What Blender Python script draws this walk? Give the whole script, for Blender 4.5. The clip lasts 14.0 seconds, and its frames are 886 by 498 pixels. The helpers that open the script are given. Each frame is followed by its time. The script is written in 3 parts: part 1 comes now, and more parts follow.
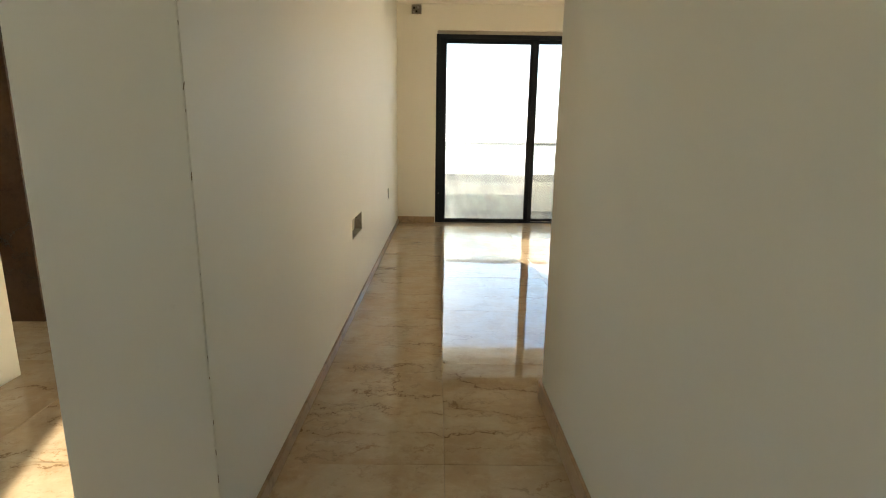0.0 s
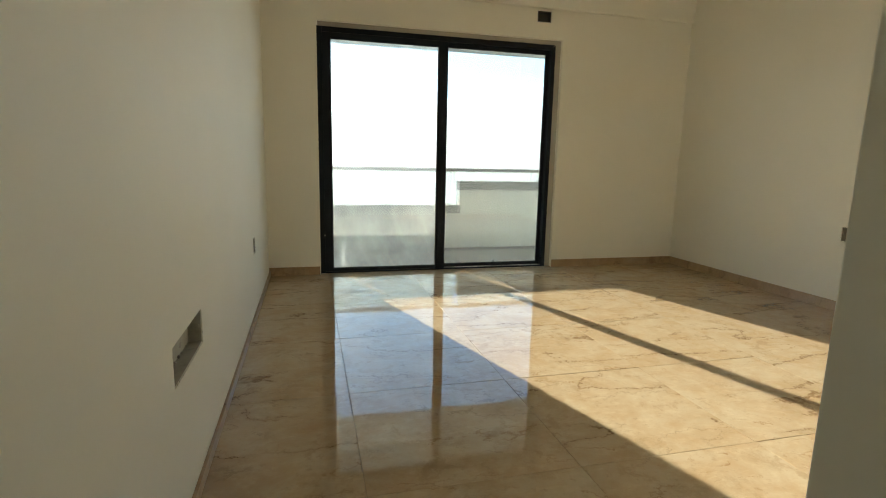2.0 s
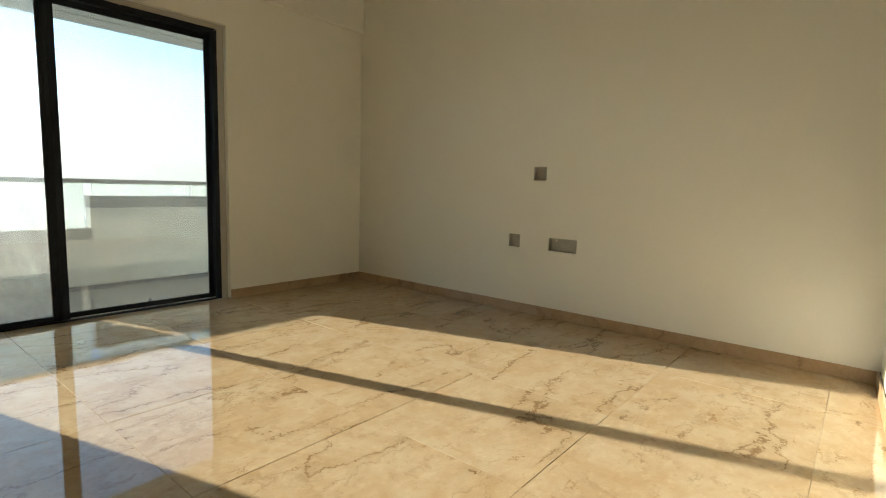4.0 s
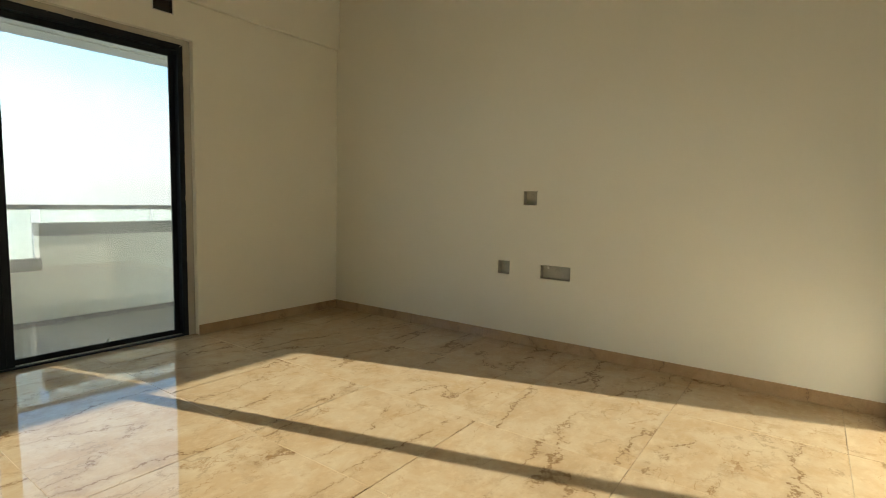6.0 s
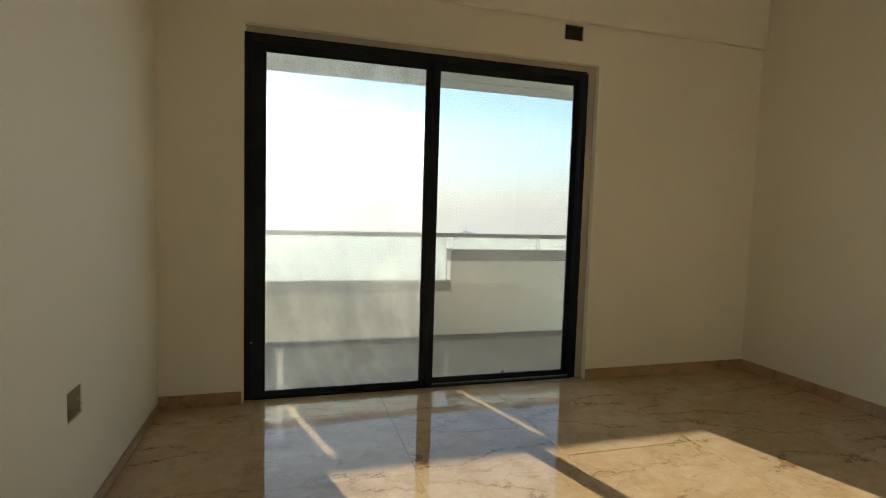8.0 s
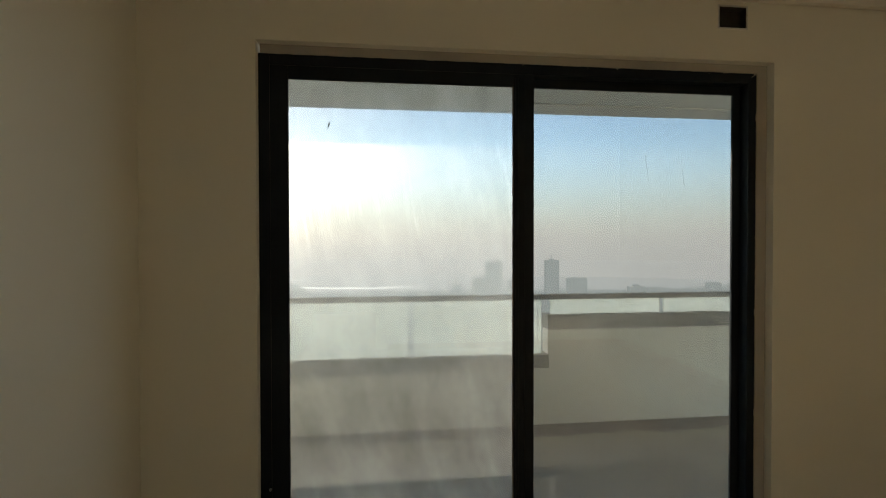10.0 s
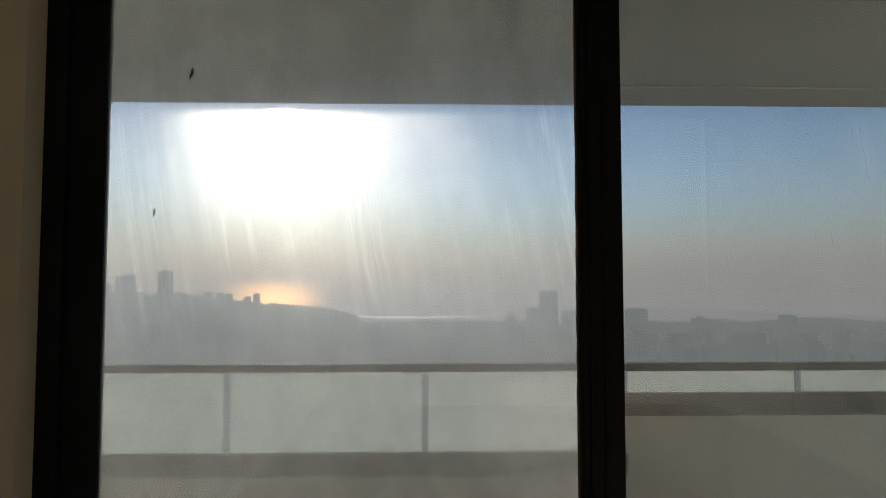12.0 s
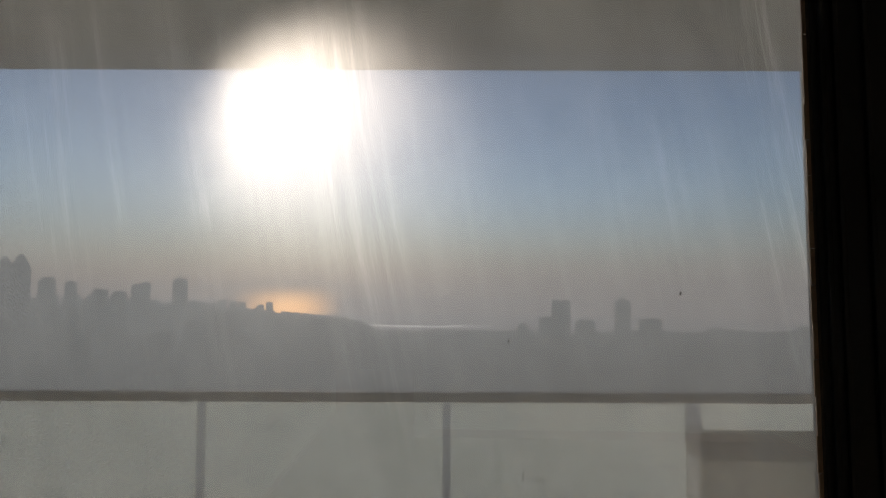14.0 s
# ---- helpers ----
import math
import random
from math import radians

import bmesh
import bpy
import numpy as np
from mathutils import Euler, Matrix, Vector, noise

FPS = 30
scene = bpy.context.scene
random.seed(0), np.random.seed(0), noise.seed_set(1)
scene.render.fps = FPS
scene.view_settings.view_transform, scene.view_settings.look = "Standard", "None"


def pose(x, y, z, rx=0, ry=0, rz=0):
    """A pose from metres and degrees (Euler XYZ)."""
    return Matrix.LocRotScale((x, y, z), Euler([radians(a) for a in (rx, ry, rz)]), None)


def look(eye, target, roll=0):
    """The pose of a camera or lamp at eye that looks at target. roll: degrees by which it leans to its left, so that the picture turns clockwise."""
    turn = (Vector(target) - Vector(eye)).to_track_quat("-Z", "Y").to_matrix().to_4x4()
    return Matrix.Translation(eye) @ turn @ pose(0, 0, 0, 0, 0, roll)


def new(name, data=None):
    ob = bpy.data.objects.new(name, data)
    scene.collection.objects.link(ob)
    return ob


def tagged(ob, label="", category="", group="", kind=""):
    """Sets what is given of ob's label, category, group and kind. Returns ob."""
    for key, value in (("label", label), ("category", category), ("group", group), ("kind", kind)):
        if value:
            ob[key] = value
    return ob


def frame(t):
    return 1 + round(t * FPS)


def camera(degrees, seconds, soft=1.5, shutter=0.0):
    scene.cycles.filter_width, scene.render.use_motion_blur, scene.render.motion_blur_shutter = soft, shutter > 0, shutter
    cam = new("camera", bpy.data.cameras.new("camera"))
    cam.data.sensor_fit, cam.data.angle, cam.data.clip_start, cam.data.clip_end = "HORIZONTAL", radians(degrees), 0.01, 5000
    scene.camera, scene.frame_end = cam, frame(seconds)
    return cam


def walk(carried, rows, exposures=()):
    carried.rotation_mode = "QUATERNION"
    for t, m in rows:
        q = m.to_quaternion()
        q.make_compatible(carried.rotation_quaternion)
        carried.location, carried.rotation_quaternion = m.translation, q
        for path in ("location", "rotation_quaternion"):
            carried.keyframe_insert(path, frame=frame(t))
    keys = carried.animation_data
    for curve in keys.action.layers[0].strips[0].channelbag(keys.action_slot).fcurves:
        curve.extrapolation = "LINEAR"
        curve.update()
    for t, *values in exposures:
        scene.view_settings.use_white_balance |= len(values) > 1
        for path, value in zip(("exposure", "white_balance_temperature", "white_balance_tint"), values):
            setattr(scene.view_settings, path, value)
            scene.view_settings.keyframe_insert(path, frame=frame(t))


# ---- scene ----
cam = camera(81.4, 14.0, soft=1.0)
PATH = [
    (0, (0.548, -7.004, 1.138), (0.57, -5.049, 0.717), 0.8),
    (0.5, (0.497, -6.567, 1.125), (0.524, -4.607, 0.731), 1.7),
    (1, (0.402, -6.162, 1.154), (0.529, -4.2, 0.788), 2.1),
    (1.5, (0.351, -5.762, 1.196), (0.642, -3.813, 0.854), 2.0),
    (2, (0.405, -5.353, 1.183), (0.904, -3.446, 0.846), 1.2),
    (2.5, (0.447, -5.039, 1.157), (1.246, -3.241, 0.795), 1.1),
    (3, (0.523, -4.788, 1.149), (1.608, -3.149, 0.775), 0.8),
    (3.5, (0.615, -4.696, 1.121), (1.943, -3.232, 0.819), 1.2),
    (4, (0.652, -4.594, 1.129), (2.188, -3.337, 0.884), 1.8),
    (4.2, (0.624, -4.549, 1.149), (2.233, -3.382, 0.921), 2.1),
    (4.7, (0.66, -4.47, 1.175), (2.373, -3.461, 0.959), 2.0),
    (5.25, (0.7, -4.39, 1.2), (2.448, -3.441, 0.994), 1.8),
    (5.8, (0.735, -4.315, 1.222), (2.414, -3.246, 1.027), 1.5),
    (6.3, (0.769, -4.242, 1.246), (2.259, -2.921, 1.059), 1.2),
    (6.5, (0.815, -4.179, 1.269), (2.189, -2.737, 1.084), 1.1),
    (7, (0.832, -4.026, 1.287), (1.887, -2.335, 1.12), 1.4),
    (7.5, (0.83, -3.787, 1.299), (1.589, -1.943, 1.136), 1.9),
    (8, (0.806, -3.599, 1.313), (1.373, -1.686, 1.173), 1.7),
    (8.5, (0.909, -3.347, 1.36), (1.308, -1.39, 1.257), 1.3),
    (8.7, (0.909, -3.22, 1.414), (1.278, -1.256, 1.336), 1.1),
    (11, (1.243, -1.788, 1.602), (1.404, 0.206, 1.605), -0.4),
    (11.5, (1.316, -1.415, 1.638), (1.421, 0.582, 1.69), -0.2),
    (12, (1.393, -1.125, 1.665), (1.435, 0.873, 1.749), 0.0),
    (12.5, (1.361, -0.872, 1.66), (1.374, 1.126, 1.757), 0.3),
    (13, (1.3, -0.639, 1.652), (1.317, 1.359, 1.753), 0.2),
    (14, (1.333, -0.487, 1.644), (1.329, 1.509, 1.763), 0.2),
]
walk(cam, [(t, look(eye, target, roll)) for t, eye, target, roll in PATH],
     exposures=[(0.0, 4.15, 6750, 8), (1.0, 3.9, 6650, 7), (1.5, 3.65, 6550, 4), (2.5, 3.32, 6150, 1), (4.0, 3.2, 6500, 2), (6.3, 3.2, 6550, 1), (7.0, 3.0, 6750, 3),
                (8.7, 2.76, 7000, 7), (11.0, 1.68, 6750, 10), (11.7, 1.5, 6700, 13), (12.5, 1.12, 6800, 12), (14.0, 0.8, 6900, 18)])

# ---- sky and sun ----
SUN_TO = Vector((-0.302, 1.0, 0.337)).normalized()
SUN_EL = math.asin(SUN_TO.z)
SUN_AZ = math.atan2(SUN_TO.x, SUN_TO.y)
world = bpy.data.worlds.new("sky")
scene.world = world
world.use_nodes = True
wn = world.node_tree.nodes
wn.clear()
sky = wn.new("ShaderNodeTexSky")
sky.sky_type = "NISHITA"
sky.sun_disc = False
sky.sun_elevation = SUN_EL
sky.sun_rotation = SUN_AZ
sky.altitude = 150
sky.air_density = 1.0
sky.dust_density = 0.2
sky.ozone_density = 1.8
bg = wn.new("ShaderNodeBackground")
bg.inputs["Strength"].default_value = 0.093
wo = wn.new("ShaderNodeOutputWorld")
world.node_tree.links.new(sky.outputs[0], bg.inputs[0])
world.node_tree.links.new(bg.outputs[0], wo.inputs[0])

sun = new("sun", bpy.data.lights.new("sun", "SUN"))
sun.data.energy = 1.25
sun.data.angle = radians(0.6)
sun.data.color = (1.0, 0.91, 0.78)
sun.matrix_world = look((0, 0, 0), -SUN_TO)

LEFT_X = -3.5
# unseen sky-like lamp, added in a wall opening to brighten the passage
entry = new("passage_fill_lamp", bpy.data.lights.new("passage_fill_lamp", "AREA"))
entry.data.shape, entry.data.size, entry.data.size_y = "RECTANGLE", 0.55, 0.85
entry.data.energy = 0.5
entry.data.color = (1.0, 0.95, 0.88)
entry.matrix_world = look((LEFT_X - 0.07, -8.0, 1.6), (0.0, -8.0, 1.6))


# ---- materials ----
class Nodes:
    """Short way to write node materials."""

    def __init__(self, name):
        self.mat = bpy.data.materials.new(name)
        self.mat.use_nodes = True
        self.tree = self.mat.node_tree
        self.tree.nodes.clear()
        self.out = self.tree.nodes.new("ShaderNodeOutputMaterial")

    def put(self, sock, value):
        if isinstance(value, bpy.types.NodeSocket):
            self.tree.links.new(value, sock)
        elif value is not None:
            if sock.type == "RGBA" and len(value) == 3:
                value = (*value, 1)
            sock.default_value = value

    def add(self, kind, out=0, _set=None, **ins):
        n = self.tree.nodes.new("ShaderNode" + kind)
        if _set and "operation" in _set:
            n.operation = _set["operation"]
        if _set and "use_clamp" in _set:
            n.use_clamp = _set["use_clamp"]
        if _set and "interpolation_type" in _set:
            n.interpolation_type, n.clamp = _set["interpolation_type"], True
        for key, value in ins.items():
            key = key.replace("_", " ")
            sock = n.inputs[int(key[1:])] if key[0] == "i" and key[1:].isdigit() else n.inputs[key]
            self.put(sock, value)
        return n.outputs[out]

    def math(self, op, a, b=None, clamp=False):
        return self.add("Math", _set={"operation": op, "use_clamp": clamp}, i0=a, i1=b)

    def vec(self, op, a, b=None):
        return self.add("VectorMath", _set={"operation": op}, i0=a, i1=b)

    def scaled(self, v, s):
        return self.vec("MULTIPLY", v, s)

    def noise(self, v, scale, detail=4.0, rough=0.5, distort=0.0, out=0):
        return self.add("TexNoise", out, Vector=v, Scale=scale, Detail=detail, Roughness=rough, Distortion=distort)

    def ramp(self, f, lo, hi, a=0.0, b=1.0, smooth=True):
        return self.add("MapRange", _set={"interpolation_type": "SMOOTHSTEP" if smooth else "LINEAR"},
                        i0=f, i1=lo, i2=hi, i3=a, i4=b)

    def mix(self, f, a, b, blend="MIX"):
        n = self.tree.nodes.new("ShaderNodeMix")
        n.data_type = "RGBA"
        n.blend_type = blend
        self.put(n.inputs[0], f)
        self.put(n.inputs[6], a)
        self.put(n.inputs[7], b)
        return n.outputs[2]

    def bump(self, h, strength, dist=0.01):
        return self.add("Bump", Height=h, Strength=strength, Distance=dist)

    def coord(self):
        return self.add("TexCoord", 3)

    def world(self):
        return self.add("NewGeometry", 0)

    def principled(self, color, rough, normal=None, metal=0.0, spec=0.5, coat=0.0):
        s = self.add("BsdfPrincipled", Base_Color=color, Roughness=rough, Metallic=metal, Normal=normal,
                     Specular_IOR_Level=spec, Coat_Weight=coat)
        return self.done(s)

    def done(self, shader):
        self.tree.links.new(shader, self.out.inputs[0])
        return self.mat


def paint_material(name, color, dark, rough=0.62, relief=0.12):
    n = Nodes(name)
    p = n.world()
    big = n.noise(p, 0.9, 3, 0.5)
    fine = n.noise(p, 60, 4, 0.6)
    roller = n.noise(p, 9, 3, 0.55)
    c = n.mix(n.ramp(big, 0.3, 0.75), color, dark)
    scuff = n.ramp(n.noise(n.scaled(p, (3, 3, 6)), 3.5, 6, 0.7), 0.66, 0.8, 0, 0.25)
    c = n.mix(scuff, c, tuple(v * 0.8 for v in color))
    h = n.math("ADD", n.math("MULTIPLY", fine, 0.35), n.math("MULTIPLY", roller, 0.9))
    return n.principled(c, n.ramp(fine, 0.3, 0.7, rough - 0.06, rough + 0.06), n.bump(h, relief, 0.004), spec=0.35)


WALL_PAINT = paint_material("cream_wall_paint", (0.885, 0.862, 0.768), (0.86, 0.835, 0.735))
CEILING_PAINT = paint_material("white_ceiling_paint", (0.89, 0.88, 0.85), (0.87, 0.86, 0.83), 0.7)


def stained_paint():
    """Exterior paint with rain runs."""
    n = Nodes("balcony_wall_paint")
    p = n.world()
    c = n.mix(n.ramp(n.noise(p, 1.1, 4, 0.55), 0.3, 0.7), (0.9, 0.85, 0.735), (0.86, 0.805, 0.69))
    runs = n.ramp(n.noise(n.scaled(p, (1, 1, 0.06)), 16, 6, 0.7), 0.5, 0.74, 0, 0.4)
    c = n.mix(n.math("MULTIPLY", runs, n.ramp(n.noise(p, 2.2, 3, 0.6), 0.4, 0.6)), c, (0.4, 0.36, 0.29))
    fine = n.noise(p, 50, 5, 0.65)
    return n.principled(c, 0.8, n.bump(fine, 0.3, 0.004), spec=0.3)


BALCONY_PAINT = stained_paint()
RAW_PLASTER = paint_material("raw_plaster", (0.52, 0.49, 0.43), (0.38, 0.35, 0.31), 0.85, 0.7)


def warped(n, p, scale, amount):
    shift = n.vec("SUBTRACT", n.noise(p, scale, 6, 0.7, 0, 1), (0.5, 0.5, 0.5))
    return n.vec("MULTIPLY", shift, (amount, amount, amount))


def marble_material(name, base, warm, vein, rough, tile=True):
    """Polished beige marble with cloudy grounds and thin jagged brown veins."""
    n = Nodes(name)
    p = n.coord() if tile else n.world()
    if tile:
        r = n.add("ObjectInfo", 5)
        p = n.vec("ADD", p, n.vec("MULTIPLY", n.add("CombineXYZ", X=r, Y=n.math("FRACT", n.math("MULTIPLY", r, 7.3)), Z=r), (37, 53, 19)))
    cloud = n.noise(p, 3.4, 8, 0.68, 0.5)
    fine = n.noise(n.scaled(p, (1.0, 1.7, 1.0)), 14, 8, 0.7, 0.3)
    c = n.mix(n.ramp(cloud, 0.32, 0.7), base, warm)
    c = n.mix(n.ramp(fine, 0.46, 0.72, 0, 0.4), c, tuple(v * 1.2 for v in base))
    c = n.mix(n.ramp(n.noise(p, 30, 5, 0.7), 0.56, 0.75, 0, 0.4), c, tuple(v * 0.62 for v in warm))
    warp = n.vec("ADD", warped(n, p, 6, 0.3), n.vec("ADD", warped(n, p, 26, 0.075), warped(n, p, 90, 0.018)))
    jag = n.vec("ADD", n.scaled(p, (0.55, 1.9, 1.0)), warp)
    ridge = n.math("ABSOLUTE", n.math("SUBTRACT", n.noise(jag, 1.25, 1.5, 0.45), 0.5))
    width = n.ramp(n.noise(p, 11, 3, 0.6), 0.3, 0.7, 0.003, 0.0105)
    line = n.math("SUBTRACT", 1.0, n.math("DIVIDE", ridge, width), True)
    patch = n.ramp(n.noise(n.scaled(p, (0.8, 1.5, 1)), 2.4, 4, 0.62), 0.4, 0.52)
    broken = n.ramp(n.noise(p, 22, 4, 0.65), 0.3, 0.46)
    veins = n.math("MULTIPLY", n.math("MULTIPLY", line, patch), broken)
    halo = n.math("MULTIPLY", n.ramp(ridge, 0.0, 0.04, 0.36, 0), patch)
    c = n.mix(halo, c, tuple(v * 0.74 for v in warm))
    c = n.mix(veins, c, vein)
    jag2 = n.vec("ADD", n.scaled(p, (1.1, 1.9, 1.0)), n.vec("ADD", warp, (5.2, 3.1, 0)))
    ridge2 = n.math("ABSOLUTE", n.math("SUBTRACT", n.noise(jag2, 2.3, 2, 0.55), 0.5))
    thin = n.math("MULTIPLY", n.ramp(ridge2, 0.0, 0.012, 0.5, 0), n.ramp(n.noise(p, 1.9, 3, 0.55), 0.5, 0.6))
    c = n.mix(thin, c, tuple(v * 0.5 for v in warm))
    jag3 = n.vec("ADD", n.scaled(p, (0.7, 2.3, 1.0)), n.vec("ADD", warp, (1.7, 8.3, 0)))
    ridge3 = n.math("ABSOLUTE", n.math("SUBTRACT", n.noise(jag3, 1.9, 1.5, 0.5), 0.5))
    third = n.math("MULTIPLY", n.math("SUBTRACT", 1.0, n.math("DIVIDE", ridge3, width), True), n.ramp(n.noise(p, 3.1, 3, 0.6), 0.49, 0.58))
    c = n.mix(n.math("MULTIPLY", third, n.math("MULTIPLY", broken, 0.8)), c, tuple(v * 1.5 for v in vein))
    blot = n.ramp(n.noise(n.vec("ADD", p, warp), 6, 6, 0.7), 0.52, 0.66, 0, 0.62)
    c = n.mix(blot, c, tuple(v * 0.82 for v in warm))
    dusty = n.ramp(n.noise(n.world(), 1.3, 5, 0.65), 0.35, 0.7, rough, rough + 0.045)
    wave = n.noise(n.world(), 2.4, 2, 0.4)
    return n.principled(c, dusty, n.bump(wave, 0.06, 0.02), spec=0.8)


FLOOR_MARBLE = marble_material("polished_beige_marble", (0.535, 0.425, 0.28), (0.465, 0.325, 0.178), (0.2, 0.115, 0.048), 0.016)
SKIRT_MARBLE = marble_material("skirting_marble", (0.46, 0.32, 0.185), (0.4, 0.26, 0.135), (0.22, 0.13, 0.065), 0.3, False)


def grain_material(name, color, dark, rough, scale=20.0, relief=0.2, metal=0.0, spec=0.5):
    n = Nodes(name)
    p = n.coord()
    a, b = n.noise(p, scale, 6, 0.65), n.noise(p, scale * 0.08, 4, 0.6)
    c = n.mix(n.ramp(b, 0.3, 0.7), color, dark)
    c = n.mix(n.ramp(a, 0.52, 0.75, 0, 0.5), c, tuple(v * 0.6 for v in dark))
    return n.principled(c, n.ramp(a, 0.3, 0.7, rough - 0.05, rough + 0.08), n.bump(a, relief, 0.003), metal, spec)


GROUT = grain_material("tile_grout", (0.42, 0.34, 0.24), (0.33, 0.26, 0.17), 0.8, 40)
ALU_BLACK = grain_material("black_powder_coat", (0.012, 0.018, 0.027), (0.009, 0.014, 0.021), 0.48, 90, 0.05, 0.0, 0.2)
OLD_SEAL = grain_material("dusty_brown_seal", (0.2, 0.15, 0.115), (0.09, 0.07, 0.055), 0.8, 35, 0.4)
RUBBER = grain_material("black_rubber", (0.018, 0.018, 0.018), (0.012, 0.012, 0.012), 0.7, 90, 0.1)
CONCRETE_CAP = grain_material("grey_stone_coping", (0.42, 0.39, 0.34), (0.27, 0.25, 0.22), 0.75, 11, 0.5)


def screed_material():
    """Dusty balcony screed with a damp, dark tide line that wanders along the parapet."""
    n = Nodes("dusty_balcony_screed")
    p = n.world()
    y = n.add("SeparateXYZ", 1, i0=p)
    a, b = n.noise(p, 7, 6, 0.65), n.noise(p, 1.1, 4, 0.6)
    c = n.mix(n.ramp(b, 0.3, 0.7), (0.48, 0.42, 0.33), (0.37, 0.32, 0.25))
    c = n.mix(n.ramp(a, 0.52, 0.75, 0, 0.5), c, (0.19, 0.16, 0.12))
    edge = n.math("ADD", y, n.math("MULTIPLY", n.math("SUBTRACT", n.noise(n.scaled(p, (1, 0.3, 1)), 2.3, 5, 0.65), 0.5), 0.34))
    c = n.mix(n.ramp(edge, 1.78, 1.92, 0, 0.75), c, (0.12, 0.1, 0.075))
    return n.principled(c, 0.75, n.bump(a, 0.4, 0.003))


BALCONY_FLOOR = screed_material()
RAIL_METAL = grain_material("dusty_grey_handrail", (0.36, 0.33, 0.29), (0.25, 0.225, 0.195), 0.7, 60, 0.3, 0.0, 0.3)
BOX_GREY = grain_material("galvanised_back_box", (0.5, 0.475, 0.4), (0.36, 0.34, 0.28), 0.65, 25, 0.5, 0.0)
BOX_DARK = grain_material("dark_back_box", (0.035, 0.026, 0.02), (0.02, 0.016, 0.013), 0.5, 30, 0.2)
WHITE_PLASTIC = grain_material("white_plastic", (0.72, 0.71, 0.67), (0.64, 0.63, 0.6), 0.35, 40, 0.03)
STEEL = grain_material("brushed_steel", (0.5, 0.5, 0.49), (0.4, 0.4, 0.39), 0.3, 60, 0.05, 1.0)
DIRT = grain_material("dried_dirt", (0.06, 0.05, 0.04), (0.03, 0.026, 0.02), 0.9, 200, 0.1)
DRIED_SPLASH = grain_material("dried_splash", (0.16, 0.155, 0.13), (0.1, 0.096, 0.08), 0.9, 200, 0.1)
BROWN_STONE = marble_material("brown_polished_stone", (0.1, 0.055, 0.03), (0.075, 0.038, 0.02), (0.03, 0.016, 0.01), 0.2, False)


def clear_glass(n, tint=(0.72, 0.745, 0.75)):
    f = n.add("Fresnel", IOR=1.45)
    return n.add("MixShader", i0=f, i1=n.add("BsdfTransparent", Color=tint), i2=n.add("BsdfGlossy", Roughness=0.0, Color=(1, 1, 1)))


def glass_material():
    n = Nodes("clear_glass")
    return n.done(clear_glass(n))


def dusty_glass_material():
    """Glass with dried dust and wiping streaks, which scatters the sun forwards."""
    n = Nodes("dusty_glass")
    p = n.coord()
    x, _, z = (n.add("SeparateXYZ", i, i0=p) for i in range(3))
    slant = n.add("CombineXYZ", X=n.math("ADD", x, n.math("MULTIPLY", n.math("POWER", n.math("ABSOLUTE", n.math("SUBTRACT", z, 2.4)), 1.6), -0.14)), Y=0.0, Z=n.math("MULTIPLY", z, 0.045))
    streak = n.noise(slant, 26, 7, 0.72)
    broad = n.noise(slant, 5, 3, 0.5)
    cloud = n.noise(p, 2.2, 5, 0.6)
    fine = n.noise(n.vec("MULTIPLY", slant, (2.6, 1, 1.4)), 34, 5, 0.7)
    left = n.ramp(x, 1.72, 1.86, 1.0, 0.3)
    film = n.math("MULTIPLY", n.ramp(cloud, 0.25, 0.8, 0.13, 0.22), n.ramp(x, 1.72, 1.86, 1.0, 0.26))
    lines = n.math("ADD", n.ramp(streak, 0.46, 0.7, 0, 0.085), n.ramp(fine, 0.52, 0.7, 0, 0.07))
    lines = n.math("MULTIPLY", n.math("MULTIPLY", lines, n.math("MULTIPLY", n.ramp(broad, 0.36, 0.62, 0.12, 1), n.ramp(n.noise(p, 4, 4, 0.6), 0.3, 0.5))), n.math("MULTIPLY", n.ramp(z, 1.4, 1.75, 0.12, 2.8), n.ramp(z, 2.0, 2.1, 1, 0.05)))
    smear = n.math("MULTIPLY", n.ramp(n.noise(n.vec("ADD", n.vec("MULTIPLY", slant, (1, 1, 7)), warped(n, p, 3, 0.12)), 7, 6, 0.62), 0.44, 0.74), n.ramp(z, 0.35, 1.05, 0.042, 0.01))
    film = n.math("MULTIPLY", film, n.ramp(n.noise(n.vec("ADD", slant, warped(n, p, 2.5, 0.25)), 6, 5, 0.6), 0.3, 0.7, 0.86, 1.16))
    film = n.math("MULTIPLY", film, n.ramp(z, 1.6, 1.95, 1.0, 1.5))
    foot = n.ramp(z, 0.08, 0.55, 0.07, 0.0)
    film = n.math("ADD", film, n.math("MULTIPLY", foot, n.ramp(cloud, 0.3, 0.7, 0.5, 1.0)))
    dust = n.math("ADD", film, n.math("MULTIPLY", left, n.math("ADD", lines, smear)), True)
    haze = n.add("BsdfTranslucent", Color=(0.86, 0.85, 0.83))
    near = n.add("BsdfRefraction", Color=(1, 0.99, 0.97), Roughness=0.62, IOR=1.03)
    wide = n.add("BsdfRefraction", Color=(1, 0.99, 0.97), Roughness=0.95, IOR=1.22)
    fore = n.add("MixShader", i0=0.76, i1=near, i2=wide)
    scatter = n.add("MixShader", i0=0.52, i1=haze, i2=fore)
    return n.done(n.add("MixShader", i0=dust, i1=n.add("BsdfTransparent", Color=(0.37, 0.38, 0.385)), i2=scatter))


